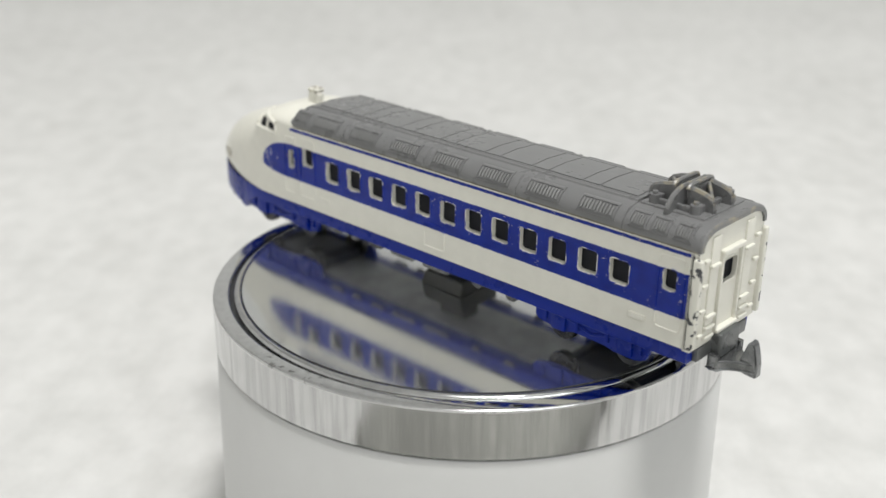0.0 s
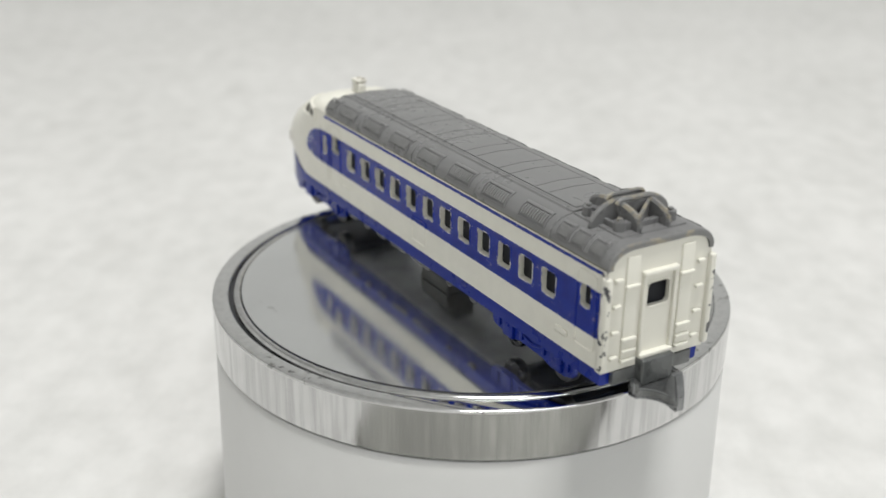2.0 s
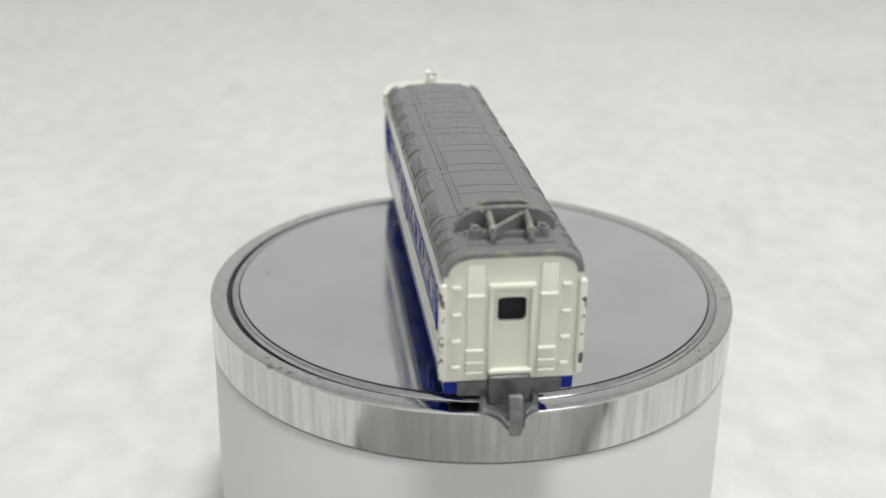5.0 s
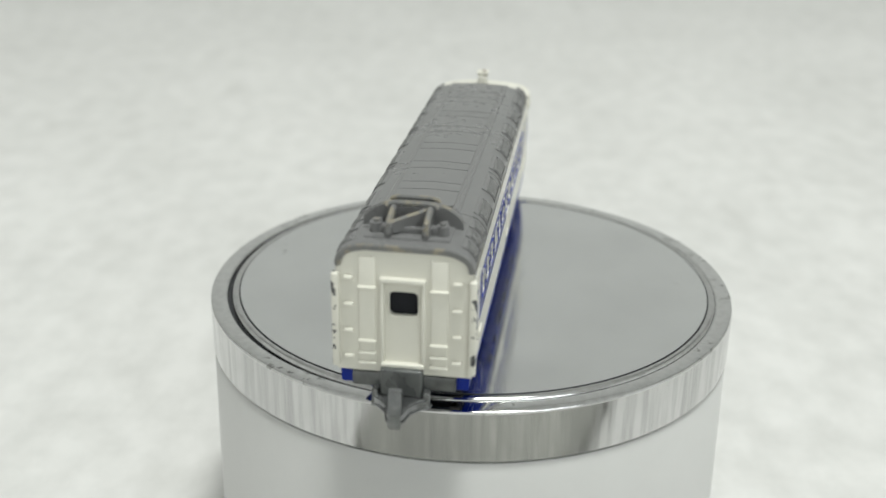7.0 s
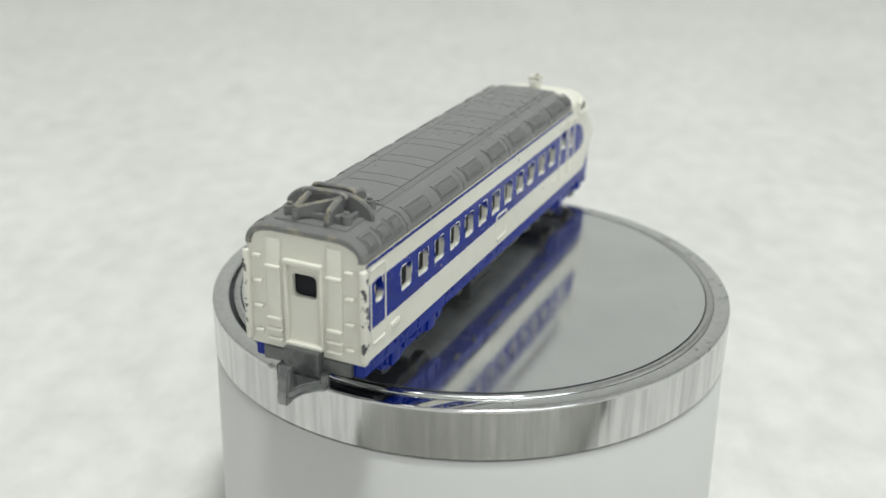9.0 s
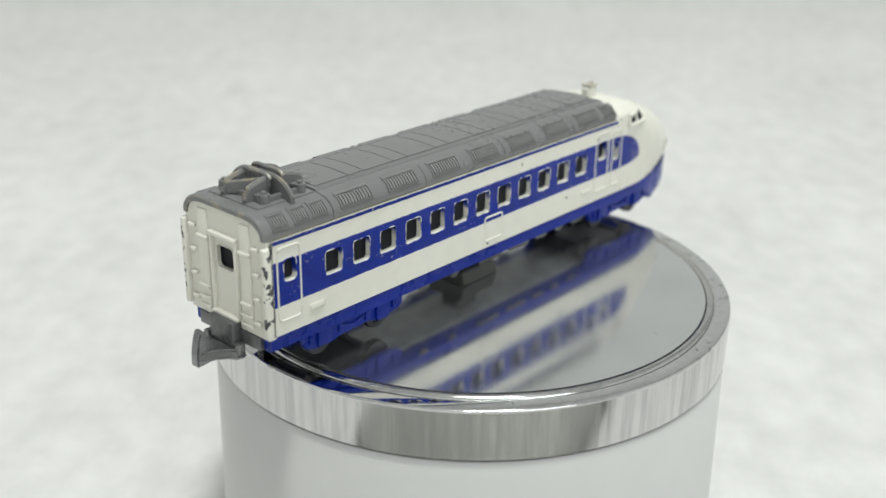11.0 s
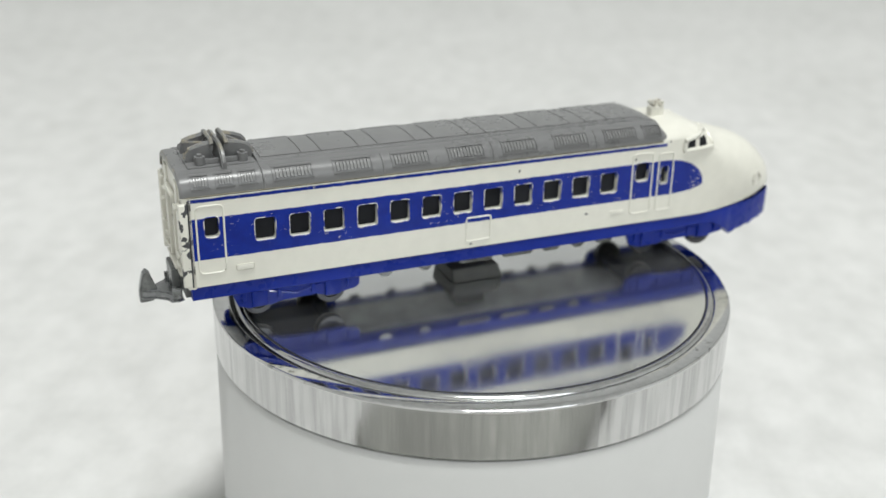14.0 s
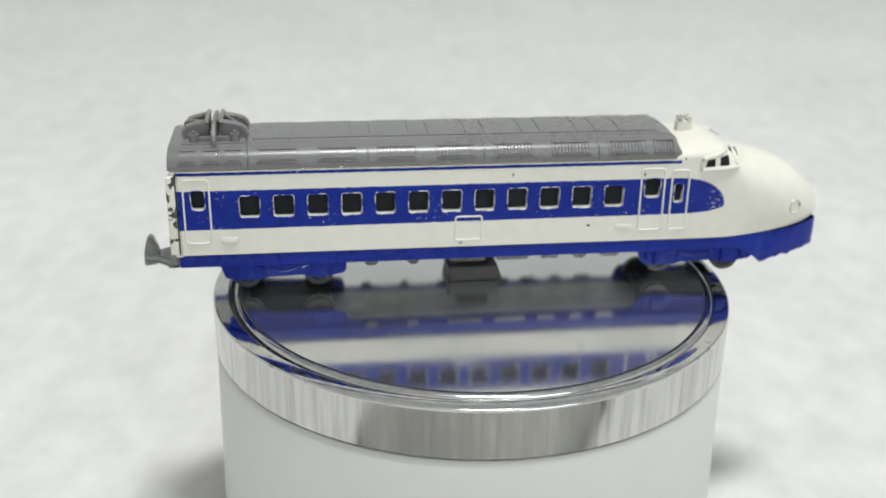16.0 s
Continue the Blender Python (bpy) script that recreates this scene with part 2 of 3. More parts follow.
def prism(bm, outline, axis, a, b):
    """An outline of (u, v) pairs drawn out along an axis from a to b."""
    def place(u, v, w):
        return {"x": (w, u, v), "y": (u, w, v), "z": (u, v, w)}[axis]
    lo, hi = [bm.verts.new(place(u, v, a)) for u, v in outline], [bm.verts.new(place(u, v, b)) for u, v in outline]
    n = len(outline)
    for i in range(n):
        bm.faces.new((lo[i], lo[(i + 1) % n], hi[(i + 1) % n], hi[i]))
    bm.faces.new(lo)
    bm.faces.new(hi)
    return bm


def tube(bm, points, r, seg=8, closed=False, flat=1.0):
    """A round bar along points."""
    pts = [Vector(q) for q in points]
    n, rings = len(pts), []
    for i, q in enumerate(pts):
        a, b = (pts[i - 1], pts[(i + 1) % n]) if closed else (pts[max(0, i - 1)], pts[min(n - 1, i + 1)])
        way = (b - a).normalized()
        side = way.cross(Vector((0, 0, 1)) if abs(way.z) < 0.9 else Vector((1, 0, 0))).normalized()
        up = side.cross(way)
        rings.append([bm.verts.new(q + side * (r * math.cos(k * 2 * math.pi / seg)) + up * (r * flat * math.sin(k * 2 * math.pi / seg))) for k in range(seg)])
    for i in range(n if closed else n - 1):
        one, two = rings[i], rings[(i + 1) % n]
        for k in range(seg):
            bm.faces.new((one[k], one[(k + 1) % seg], two[(k + 1) % seg], two[k]))
    if not closed:
        bm.faces.new(rings[0])
        bm.faces.new(rings[-1])
    return bm


def lathe(bm, profile, seg=128):
    """A profile of (radius, z) pairs turned round the z axis."""
    rings = []
    for r, z in profile:
        rings.append([bm.verts.new((0, 0, z))] if r < 1e-6 else [bm.verts.new((r * math.cos(k * 2 * math.pi / seg), r * math.sin(k * 2 * math.pi / seg), z)) for k in range(seg)])
    for one, two in zip(rings, rings[1:]):
        for k in range(seg):
            a, b, c, d = one[k % len(one)], one[(k + 1) % len(one)], two[(k + 1) % len(two)], two[k % len(two)]
            bm.faces.new([v for i, v in enumerate((a, b, c, d)) if v not in (a, b, c, d)[:i]])
    return bm


def rounded(x0, x1, z0, z1, r, seg=4):
    """The outline of a rectangle with round corners, anticlockwise from its lower right corner."""
    out = []
    for cx, cz, start in ((x1 - r, z0 + r, -90), (x1 - r, z1 - r, 0), (x0 + r, z1 - r, 90), (x0 + r, z0 + r, 180)):
        for k in range(seg + 1):
            a = radians(start + 90 * k / seg)
            out.append((cx + r * math.cos(a), cz + r * math.sin(a)))
    return out


# ---- the room ----
def slab(name, x0, x1, y0, y1, z0, z1, mat, label, category):
    bm = box(bmesh.new(), x0 * 1000, x1 * 1000, y0 * 1000, y1 * 1000, z0 * 1000, z1 * 1000)
    return tagged(part(name, bm, mat, smooth=0), label, category, kind="structure")


slab("table_surface", -1.5, 1.5, -1.2, 1.8, -0.03, 0.0, M_TABLE, "mottled white sheet under the turntable", "table surface")
slab("wall_north", -1.6, 1.6, 1.8, 1.9, -0.03, 1.6, M_WALL, "plain white painted wall", "wall")
slab("wall_south", -1.6, 1.6, -1.3, -1.2, -0.03, 1.6, M_WALL, "plain white painted wall", "wall")
slab("wall_east", 1.5, 1.6, -1.2, 1.8, -0.03, 1.6, M_WALL, "plain white painted wall", "wall")
slab("wall_west", -1.6, -1.5, -1.2, 1.8, -0.03, 1.6, M_WALL, "plain white painted wall", "wall")
slab("ceiling", -1.6, 1.6, -1.3, 1.9, 1.6, 1.7, M_WALL, "plain white painted ceiling", "ceiling")

# ---- the turntable ----
RIM_AT = (-0.0004, 0.0)
stand = tagged(new("turntable_stand"), "round white plastic turntable base with a chrome rim", "turntable")
stand.location = (*RIM_AT, 0)
R = RIM * 1000
part("body", lathe(bmesh.new(), [(0, 0.2), (44.4, 0.2), (45.0, 0.0), (45.6, 0.6), (45.1, R - 9.0), (44.9, R - 8.75), (43.5, R - 8.6), (0, R - 8.6)]), M_WHITE, stand, "smooth white plastic drum")
part("rim_band", lathe(bmesh.new(), [(43.0, R - 8.5), (44.9, R - 8.5), (45.25, R - 8.2), (45.25, R - 0.45)]), M_BAND, stand, "streaked chrome-plated rim")
part("rim_shelf", lathe(bmesh.new(), [(45.25, R - 0.45), (45.2, R - 0.2), (45.05, R - 0.05), (44.85, R), (42.7, R)]), M_SHELF, stand, "scuffed flat top of the rim")
part("rim_lip", lathe(bmesh.new(), [(42.7, R), (42.5, R - 0.05), (42.38, R - 0.2), (42.33, R - 0.45), (42.28, R - 1.0)]), M_CHROME, stand, "polished inner lip of the rim")
part("groove", lathe(bmesh.new(), [(42.28, R - 1.0), (42.1, R - 1.08), (41.3, R - 1.08), (40.0, R - 1.1), (40.0, R - 8.5)]), M_GROOVE, stand, "dark gap between rim and plate")
DISC = R + 1.5
disc = tagged(new("mirror_disc"), "scuffed round mirror plate turning in the chrome rim", "turntable plate")
part("mirror_plate", lathe(bmesh.new(), [(0, R + 0.3), (40.6, R + 0.3), (40.6, R - 0.8), (0, R - 0.8)], 128), M_MIRROR, disc, "dusty mirror face")
# a dark ring in place of the dark reflection on the plate's bevel
part("edge_dark_line", lathe(bmesh.new(), [(40.62, R - 0.5), (40.62, R + 0.27), (40.76, R + 0.27), (40.76, R - 0.5)], 128), M_GROOVE, disc, "thin dark ring painted for the dark reflection along the plate edge")
part("plate_edge", lathe(bmesh.new(), [(40.77, R - 0.5), (40.77, R + 0.12), (40.9, R + 0.24), (41.1, R + 0.3), (41.35, R + 0.31), (41.6, R + 0.26), (41.82, R + 0.13), (41.99, R - 0.06), (42.09, R - 0.3), (42.13, R - 0.6), (42.13, R - 1.0), (40.0, R - 1.02)], 128), M_CHROME, disc, "polished rounded chrome edge")
# an unseen block, added to give the rim band its dark reflected patch
rest = tagged(part("reflection_block", box(bmesh.new(), -62, 112, -232, -80, 0, 9, 4.0), M_REFLECTION_BLOCK), "low grey block out of view, added for the dark reflection in the rim", "rest")

# ---- the toy train ----
train = tagged(new("toy_train"), "chipped cream and blue die-cast toy bullet train with grey roof", "toy train")
HALF = 9.0
SILL, EAVE = 7.35, 22.3


def lerp(x, table):
    for (a, va), (b, vb) in zip(table, table[1:]):
        if x <= b:
            s = max(0.0, (x - a) / (b - a))
            return va + (vb - va) * s
    return table[-1][1]


TOP = [(33, 24.0), (36, 24.4), (39, 24.6), (41.3, 24.35), (43.4, 23.6), (45.5, 22.2), (47.5, 21.7), (50.5, 21.0), (54, 19.9), (57.4, 18.3), (60.2, 16.1), (62.2, 13.8), (63.5, 11.4), (63.9, 9.5)]
WIDE = [(33, 9.0), (40, 9.0), (44, 8.85), (48, 8.5), (52, 7.8), (56, 6.7), (59, 5.5), (61.5, 4.0), (63.2, 2.2), (63.9, 0.4)]
MIDDLE = [(33, 22.0), (38, 22.0), (42, 19.5), (45.5, 16.5), (50, 14.2), (56, 12.0), (60, 10.8), (63.9, 9.2)]
POWER = [(33, 2.3), (38, 2.5), (42, 3.3), (44.8, 3.2), (47.5, 2.2), (63.9, 2.0)]
FOOT = [(33, 7.35), (50, 7.35), (56, 7.5), (60, 7.8), (62.5, 8.3), (63.9, 9.2)]


def soft(x, table):
    return sum(lerp(x + d, table) * w for d, w in ((-1.4, 1), (-0.7, 2), (0, 3), (0.7, 2), (1.4, 1))) / 9 if 34.5 < x < 61.5 else lerp(x, table)


def skin_y(x, z):
    """Half the width of the nose at x and height z."""
    w, m, t, p, f = soft(x, WIDE), soft(x, MIDDLE), soft(x, TOP), soft(x, POWER), soft(x, FOOT)
    if z >= m:
        return w * max(0.0, 1 - min(1, (z - m) / (t - m)) ** p) ** (1 / p)
    u = (m - z) / max(0.1, m - f)
    return w * (1 - lerp(x, [(33, 0), (44, 0.0), (63.6, 0.28)]) * u ** 2.2)


def skin_z(x, y):
    w, m, t, p = soft(x, WIDE), soft(x, MIDDLE), soft(x, TOP), soft(x, POWER)
    return m + (t - m) * max(0.0, 1 - min(1, abs(y) / w) ** p) ** (1 / p)


def nose():
    bm, rings = bmesh.new(), []
    stations = [37.4 + (63.9 - 37.4) * (1 - (1 - k / 46) ** 1.7) for k in range(47)]
    for x in stations:
        m, t, f, w, p = soft(x, MIDDLE), soft(x, TOP), soft(x, FOOT), soft(x, WIDE), soft(x, POWER)
        half = [(skin_y(x, f + (m - f) * k / 9), f + (m - f) * k / 9) for k in range(10)]
        for k in range(1, 17):
            a = math.pi / 2 * k / 16
            half.append((w * max(0.0, math.cos(a)) ** (2 / p), m + (t - m) * math.sin(a) ** (2 / p)))
        ring = [(y, z) for y, z in half] + [(-y, z) for y, z in half[-2::-1]]
        rings.append([bm.verts.new((x, y, z)) for y, z in ring])
    for one, two in zip(rings, rings[1:]):
        for k in range(len(one) - 1):
            bm.faces.new((one[k], one[k + 1], two[k + 1], two[k]))
    bm.faces.new(rings[-1])
    # the collar between the roof and the nose
    rings = []
    for x in (33.7, 34.9, 36.1, 37.4):
        m, t, w, p = soft(x, MIDDLE), soft(x, TOP), soft(x, WIDE), soft(x, POWER)
        half = [(w * max(0.0, math.cos(math.pi / 2 * k / 16)) ** (2 / p), m + (t - m) * math.sin(math.pi / 2 * k / 16) ** (2 / p)) for k in range(17)]
        rings.append([bm.verts.new((x, y, z)) for y, z in half + [(-y, z) for y, z in half[-2::-1]]])
    for one, two in zip(rings, rings[1:]):
        for k in range(len(one) - 1):
            bm.faces.new((one[k], one[k + 1], two[k + 1], two[k]))
    bm.faces.new(rings[0])
    bmesh.ops.remove_doubles(bm, verts=bm.verts, dist=0.01)
    return bm


WINDOWS = [(-40.0 + 5.585 * k, -36.6 + 5.585 * k, 13.75, 17.6, 0.5) for k in range(12)]
HOLES = [(-47.75, -45.45, 15.3, 18.7, 0.5)] + WINDOWS + [(28.4, 31.3, 15.2, 18.7, 0.6), (33.7, 35.3, 14.1, 17.6, 0.5)]


def side_wall(sign):
    """A side wall with its window openings cut through, and the reveals."""
    bm = bmesh.new()
    reveal = []
    x_now, x_end, back = -50.0, 37.4, 0.9

    def v(x, z, d=0.0):
        return bm.verts.new((x, sign * (HALF - d), z))

    for i, (x0, x1, z0, z1, r) in enumerate(HOLES):
        a = x_now
        b = (x1 + HOLES[i + 1][0]) / 2 if i + 1 < len(HOLES) else x_end
        outer = [v(b, SILL), v(b, EAVE - 0.3), v(a, EAVE - 0.3), v(a, SILL)]
        line = rounded(x0, x1, z0, z1, r, 4)
        rim = [v(x, z) for x, z in line]
        deep = [v(x + (0.06 if x < (x0 + x1) / 2 else -0.06), z + (0.16 if z < (z0 + z1) / 2 else -0.03), back) for x, z in line]
        for c in range(4):
            for k in range(4):
                bm.faces.new((outer[c], rim[c * 5 + k], rim[c * 5 + k + 1]))
            bm.faces.new((outer[c], rim[c * 5 + 4], rim[(c * 5 + 5) % 20], outer[(c + 1) % 4]))
        for k in range(20):
            reveal.append((bm.faces.new((rim[k], rim[(k + 1) % 20], deep[(k + 1) % 20], deep[k])), 1 if k in (0, 1, 17, 18, 19) else 2))
        x_now = b
    for f, slot in reveal:
        f.material_index = slot
    bmesh.ops.remove_doubles(bm, verts=bm.verts, dist=0.005)
    return bm


def build_body():
    shell = part("nose", nose(), M_LIVERY, train, "smooth rounded cream nose")
    for sign in (1, -1):
        part("side_wall", side_wall(sign), [M_LIVERY, M_CREAM, M_CREAM if sign > 0 else M_REVEAL], train, "cream side wall with a scratched blue window belt", smooth=30)
        # a dark sheet that puts the shade of the inside behind the openings
        part("interior_panel", box(bmesh.new(), -49.5, 37.2, min(sign * 7.6, sign * 8.12), max(sign * 7.6, sign * 8.12), 7.4, 21.8), M_GLAZE, train, "dark panel that stands in for the unlit inside behind the windows")
        for x0, x1, z0, z1, r in HOLES:
            lip = [(x, sign * (HALF + 0.02), z) for x, z in rounded(x0, x1, z0, z1, r, 4)]
            part("window_lip", tube(bmesh.new(), lip, 0.075, 5, True), M_LIP, train)
    return shell


build_body()


def roof_outline(inset=0.0):
    """Half the section of the grey roof from eave to ridge."""
    return [(9.12 - inset, 22.2), (9.13 - inset, 22.8), (9.0 - inset, 23.35), (8.74 - inset, 23.9), (8.34 - inset, 24.4), (7.8 - inset, 24.82), (7.1 - inset, 25.16), (6.3 - inset, 25.38), (5.5, 25.48), (5.3, 25.75), (0.0, 26.0)]


def roof():
    bm, rings = bmesh.new(), []
    for x, sink in ((-51.05, 0.3), (-50.9, 0.08), (-50.6, 0.0), (-38.45, 0.0), (-38.4, 0.12), (-38.25, 0.12), (-38.2, 0.0), (30.2, 0.0), (31.8, 0.08), (33.0, 0.28), (33.9, 0.65), (34.5, 1.15), (34.75, 1.7)):
        half = [(y - (sink if y > 6 else 0) * 0.35, z - sink * (0.0 if z < 23 else min(1.0, (z - 22.9) / 2.0))) for y, z in roof_outline()]
        if x < -38.2:
            half = [(y, min(z, 25.5 - sink)) for y, z in half]
        rings.append([bm.verts.new((x, y, z)) for y, z in half + [(-y, z) for y, z in half[-2::-1]]])
    for one, two in zip(rings, rings[1:]):
        for k in range(len(one) - 1):
            bm.faces.new((one[k], one[k + 1], two[k + 1], two[k]))
    tail = [bm.verts.new((34.75, v.co.y * 0.97, 22.2 + (v.co.z - 22.2) * 0.3)) for v in rings[-1]]
    for k in range(len(tail) - 1):
        bm.faces.new((rings[-1][k], rings[-1][k + 1], tail[k + 1], tail[k]))
    # the rounded lip round the end wall, rubbed along its edge
    inner = []
    for x in (-51.05, -50.3):
        inner.append([bm.verts.new((x, v.co.y * 0.925, 22.2 + (v.co.z - 22.2) * 0.79)) for v in rings[0]])
    for one, two in ((rings[0], inner[0]), (inner[0], inner[1])):
        for k in range(len(one) - 1):
            bm.faces.new((one[k], one[k + 1], two[k + 1], two[k])).material_index = 1
    for k in range(len(rings[0]) - 1):
        for f in rings[0][k].link_faces:
            if all(v.co.x < -50.8 for v in f.verts):
                f.material_index = 1
    return bm


grey_roof = part("roof", roof(), [M_GREY, M_RUBBED], train, "moulded grey plastic roof with louvres", smooth=32)


def louvre(x0, x1, slats, sign, parent):
    """A framed louvre on the roof's shoulder: a raised frame and its slats."""
    bm = bmesh.new()
    out = Vector((0.80, 0.60))

    def at(s, proud):
        a = [(9.06, 23.1), (9.0, 23.35), (8.74, 23.9), (8.34, 24.4), (7.8, 24.82), (7.0, 25.19)]
        s = max(0.0, min(0.999, s)) * 5
        i = int(s)
        q = Vector(a[i]).lerp(Vector(a[i + 1]), s - i)
        return q + out * proud

    def bar(xa, xb, sa, sb, proud, steps=4, slot=0):
        rows = []
        for k in range(steps + 1):
            s = sa + (sb - sa) * k / steps
            lo, hi = at(s, -0.1), at(s, proud)
            rows.append([bm.verts.new((x, sign * q.x, q.y)) for x, q in ((xa, lo), (xa, hi), (xb, hi), (xb, lo))])
        for one, two in zip(rows, rows[1:]):
            for k in range(4):
                bm.faces.new((one[k], one[(k + 1) % 4], two[(k + 1) % 4], two[k])).material_index = slot
        bm.faces.new(rows[0]).material_index = slot
        bm.faces.new(rows[-1]).material_index = slot

    bar(x0, x1, 0.04, 0.2, 0.2, 1)
    bar(x0, x1, 0.86, 0.98, 0.18, 1)
    bar(x0, x0 + 0.22, 0.2, 0.86, 0.17, 7)
    bar(x1 - 0.22, x1, 0.2, 0.86, 0.17, 7)
    step = (x1 - x0 - 0.8) / slats
    for k in range(slats):
        x = x0 + 0.4 + step * (k + 0.5)
        bar(x - step * 0.29, x + step * 0.29, 0.3, 0.8, 0.22, 5, 1)
    return part("louvre", bm, [M_GREY, M_SLAT], parent, smooth=75)


def strap(x, sign, parent):
    bm = bmesh.new()
    tube(bm, [(x, sign * q[0], q[1]) for q in ((9.14, 22.5), (9.02, 23.35), (8.76, 23.9), (8.36, 24.4), (7.8, 24.84), (7.2, 25.13))], 0.15, 6)
    return part("roof_seam", bm, M_GREY, parent)


for s in (1, -1):
    eave = tube(bmesh.new(), [(-50.4 + 4.2 * k, s * (9.12 + 0.02 * math.sin(k * 1.7)), 22.2) for k in range(21)], 0.08, 6)
    part("eave_edge", eave, M_WORN, grey_roof, "brassy rubbed lower edge of the roof")
    for x0 in (-49.3, -45.5, -42.0):
        louvre(x0, x0 + 2.9, 5, s, grey_roof)
    for k in range(7):
        louvre(-36.7 + 9.75 * k, -36.7 + 9.75 * k + 6.5, 10, s, grey_roof)
    louvre(29.7, 33.2, 5, s, grey_roof)
    for x in (-38.1, -18.7, 0.6, 20.1):
        strap(x, s, grey_roof)


def ridge_line(points, parent, r=0.13):
    return part("roof_rib", tube(bmesh.new(), points, r, 6, flat=0.7), M_GREY, parent)


def ridge(y):
    return 25.75 + 0.25 * (1 - abs(y) / 5.1)


for y in (-4.85, 4.85):
    ridge_line([(-37.6, y, ridge(y)), (31.2, y, ridge(y))], grey_roof, 0.14)
SEAMS = (-37.6, -30.9, -27.7, -21.3, -18.1, -11.6, -8.4, -2.0, 1.2, 7.6, 10.8, 17.2, 20.4, 24.7, 31.0)
for x0, x1 in zip(SEAMS, SEAMS[1:]):
    bm = bmesh.new()
    section = [(-4.4, 25.6), (-4.4, ridge(4.4) + 0.14), (0, ridge(0) + 0.14), (4.4, ridge(4.4) + 0.14), (4.4, 25.6)]
    prism(bm, section, "x", x0 + 0.09, x1 - 0.09)
    part("roof_panel", bm, M_GREY, grey_roof, smooth=20)


def end_wall():
    """The flat cream end with its door, ribs, grab bars and edge flanges."""
    X = -50.75
    top = [(-9.0, 7.1), (9.0, 7.1), (9.0, 22.1)]
    for k in range(9):
        a = radians(90 * k / 8)
        top.append((8.35 - 2.7 + 2.7 * math.cos(a), 22.11 + 2.4 * math.sin(a)))
    for k in range(9):
        a = radians(90 + 90 * k / 8)
        top.append((-8.35 + 2.7 + 2.7 * math.cos(a), 22.11 + 2.4 * math.sin(a)))
    top.append((-9.0, 22.1))
    bm = bmesh.new()
    # the plate round the window opening, in front of the dark interior panel
    hole = rounded(-1.85, 1.95, 15.55, 19.0, 0.75, 4)
    rim = [bm.verts.new((X, y, z)) for y, z in hole]
    deep = [bm.verts.new((X + 0.6, y, z)) for y, z in hole]
    outer = [bm.verts.new((X, y, z)) for y, z in ((3.2, 9), (3.2, 20.5), (-3.0, 20.5), (-3.0, 9))]
    for c in range(4):
        for k in range(4):
            bm.faces.new((outer[c], rim[c * 5 + k], rim[c * 5 + k + 1]))
        bm.faces.new((outer[c], rim[c * 5 + 4], rim[(c * 5 + 5) % 20], outer[(c + 1) % 4]))
    for k in range(20):
        bm.faces.new((rim[k], rim[(k + 1) % 20], deep[(k + 1) % 20], deep[k]))
    loop = [bm.verts.new((X, y, z)) for y, z in top]
    back = [bm.verts.new((X + 1.2, y, z)) for y, z in top]
    for k in range(len(loop)):
        bm.faces.new((loop[k], loop[(k + 1) % len(loop)], back[(k + 1) % len(loop)], back[k]))
    # four fans join the outer outline to the door field
    n = len(loop)
    def fan(o, i, j):
        for k in range(i, j):
            bm.faces.new((outer[o], loop[k % n], loop[(k + 1) % n]))
    bm.faces.new((outer[3], outer[0], loop[1], loop[0]))
    fan(0, 1, 2)
    bm.faces.new((outer[0], outer[1], loop[2]))
    fan(1, 2, 11)
    bm.faces.new((outer[1], outer[2], loop[12], loop[11]))
    fan(2, 12, 21)
    bm.faces.new((outer[2], outer[3], loop[21]))
    fan(3, 21, 22)
    wall = part("end_wall", bm, M_END, train, "cream end wall with chipped edges")
    # the same painted darkness behind the end window
    part("interior_panel", box(bmesh.new(), -49.95, -49.6, -7.1, 7.1, 7.4, 22.0), M_GLAZE, train)
    bm = bmesh.new()
    frame_line = ((-2.9, 8.6, -2.35, 20.6), (2.55, 8.6, 3.1, 20.6))
    for y0, z0, y1, z1 in frame_line:
        box(bm, X - 0.55, X + 0.3, y0, y1, z0, z1, 0.2)
    box(bm, X - 0.8, X + 0.3, -2.95, 3.15, 20.25, 21.0, 0.3)
    box(bm, X - 0.9, X + 0.3, -2.8, 3.0, 8.2, 8.8, 0.25)
    part("door_frame", bm, M_CREAM, wall)
    bm = tube(bmesh.new(), [(X - 0.03, y, z) for y, z in rounded(-1.95, 2.05, 15.45, 19.1, 0.8, 4)], 0.13, 6, True)
    part("window_rim", bm, M_CREAM, wall)
    for y0, y1 in ((3.75, 5.95), (-5.75, -3.55)):
        part("rib", box(bmesh.new(), X - 0.3, X + 0.3, y0, y1, 8.0, 23.6, 0.22), M_CREAM, wall)
        for z in (19.35, 11.6, 9.9, 8.45):
            part("grab_bar", box(bmesh.new(), X - 0.72, X, y0 - 0.12, y1 + 0.12, z - 0.27, z + 0.27, 0.24), M_CREAM, wall)
    for y in (7.3, -7.0):
        for k in range(4):
            z = 20.6 - 3.78 * k
            part("knob", box(bmesh.new(), X - 0.68, X, y - 0.65, y + 0.65, z - 0.3, z + 0.3, 0.27), M_CREAM, wall)
    for y in (9.05, -9.05):
        part("edge_flange", box(bmesh.new(), X - 0.75, X + 0.6, y - 0.5, y + 0.5, 7.7, 21.3, 0.35, 3), M_END, wall, "edge flange chipped to dark metal")
    return wall


end_wall()


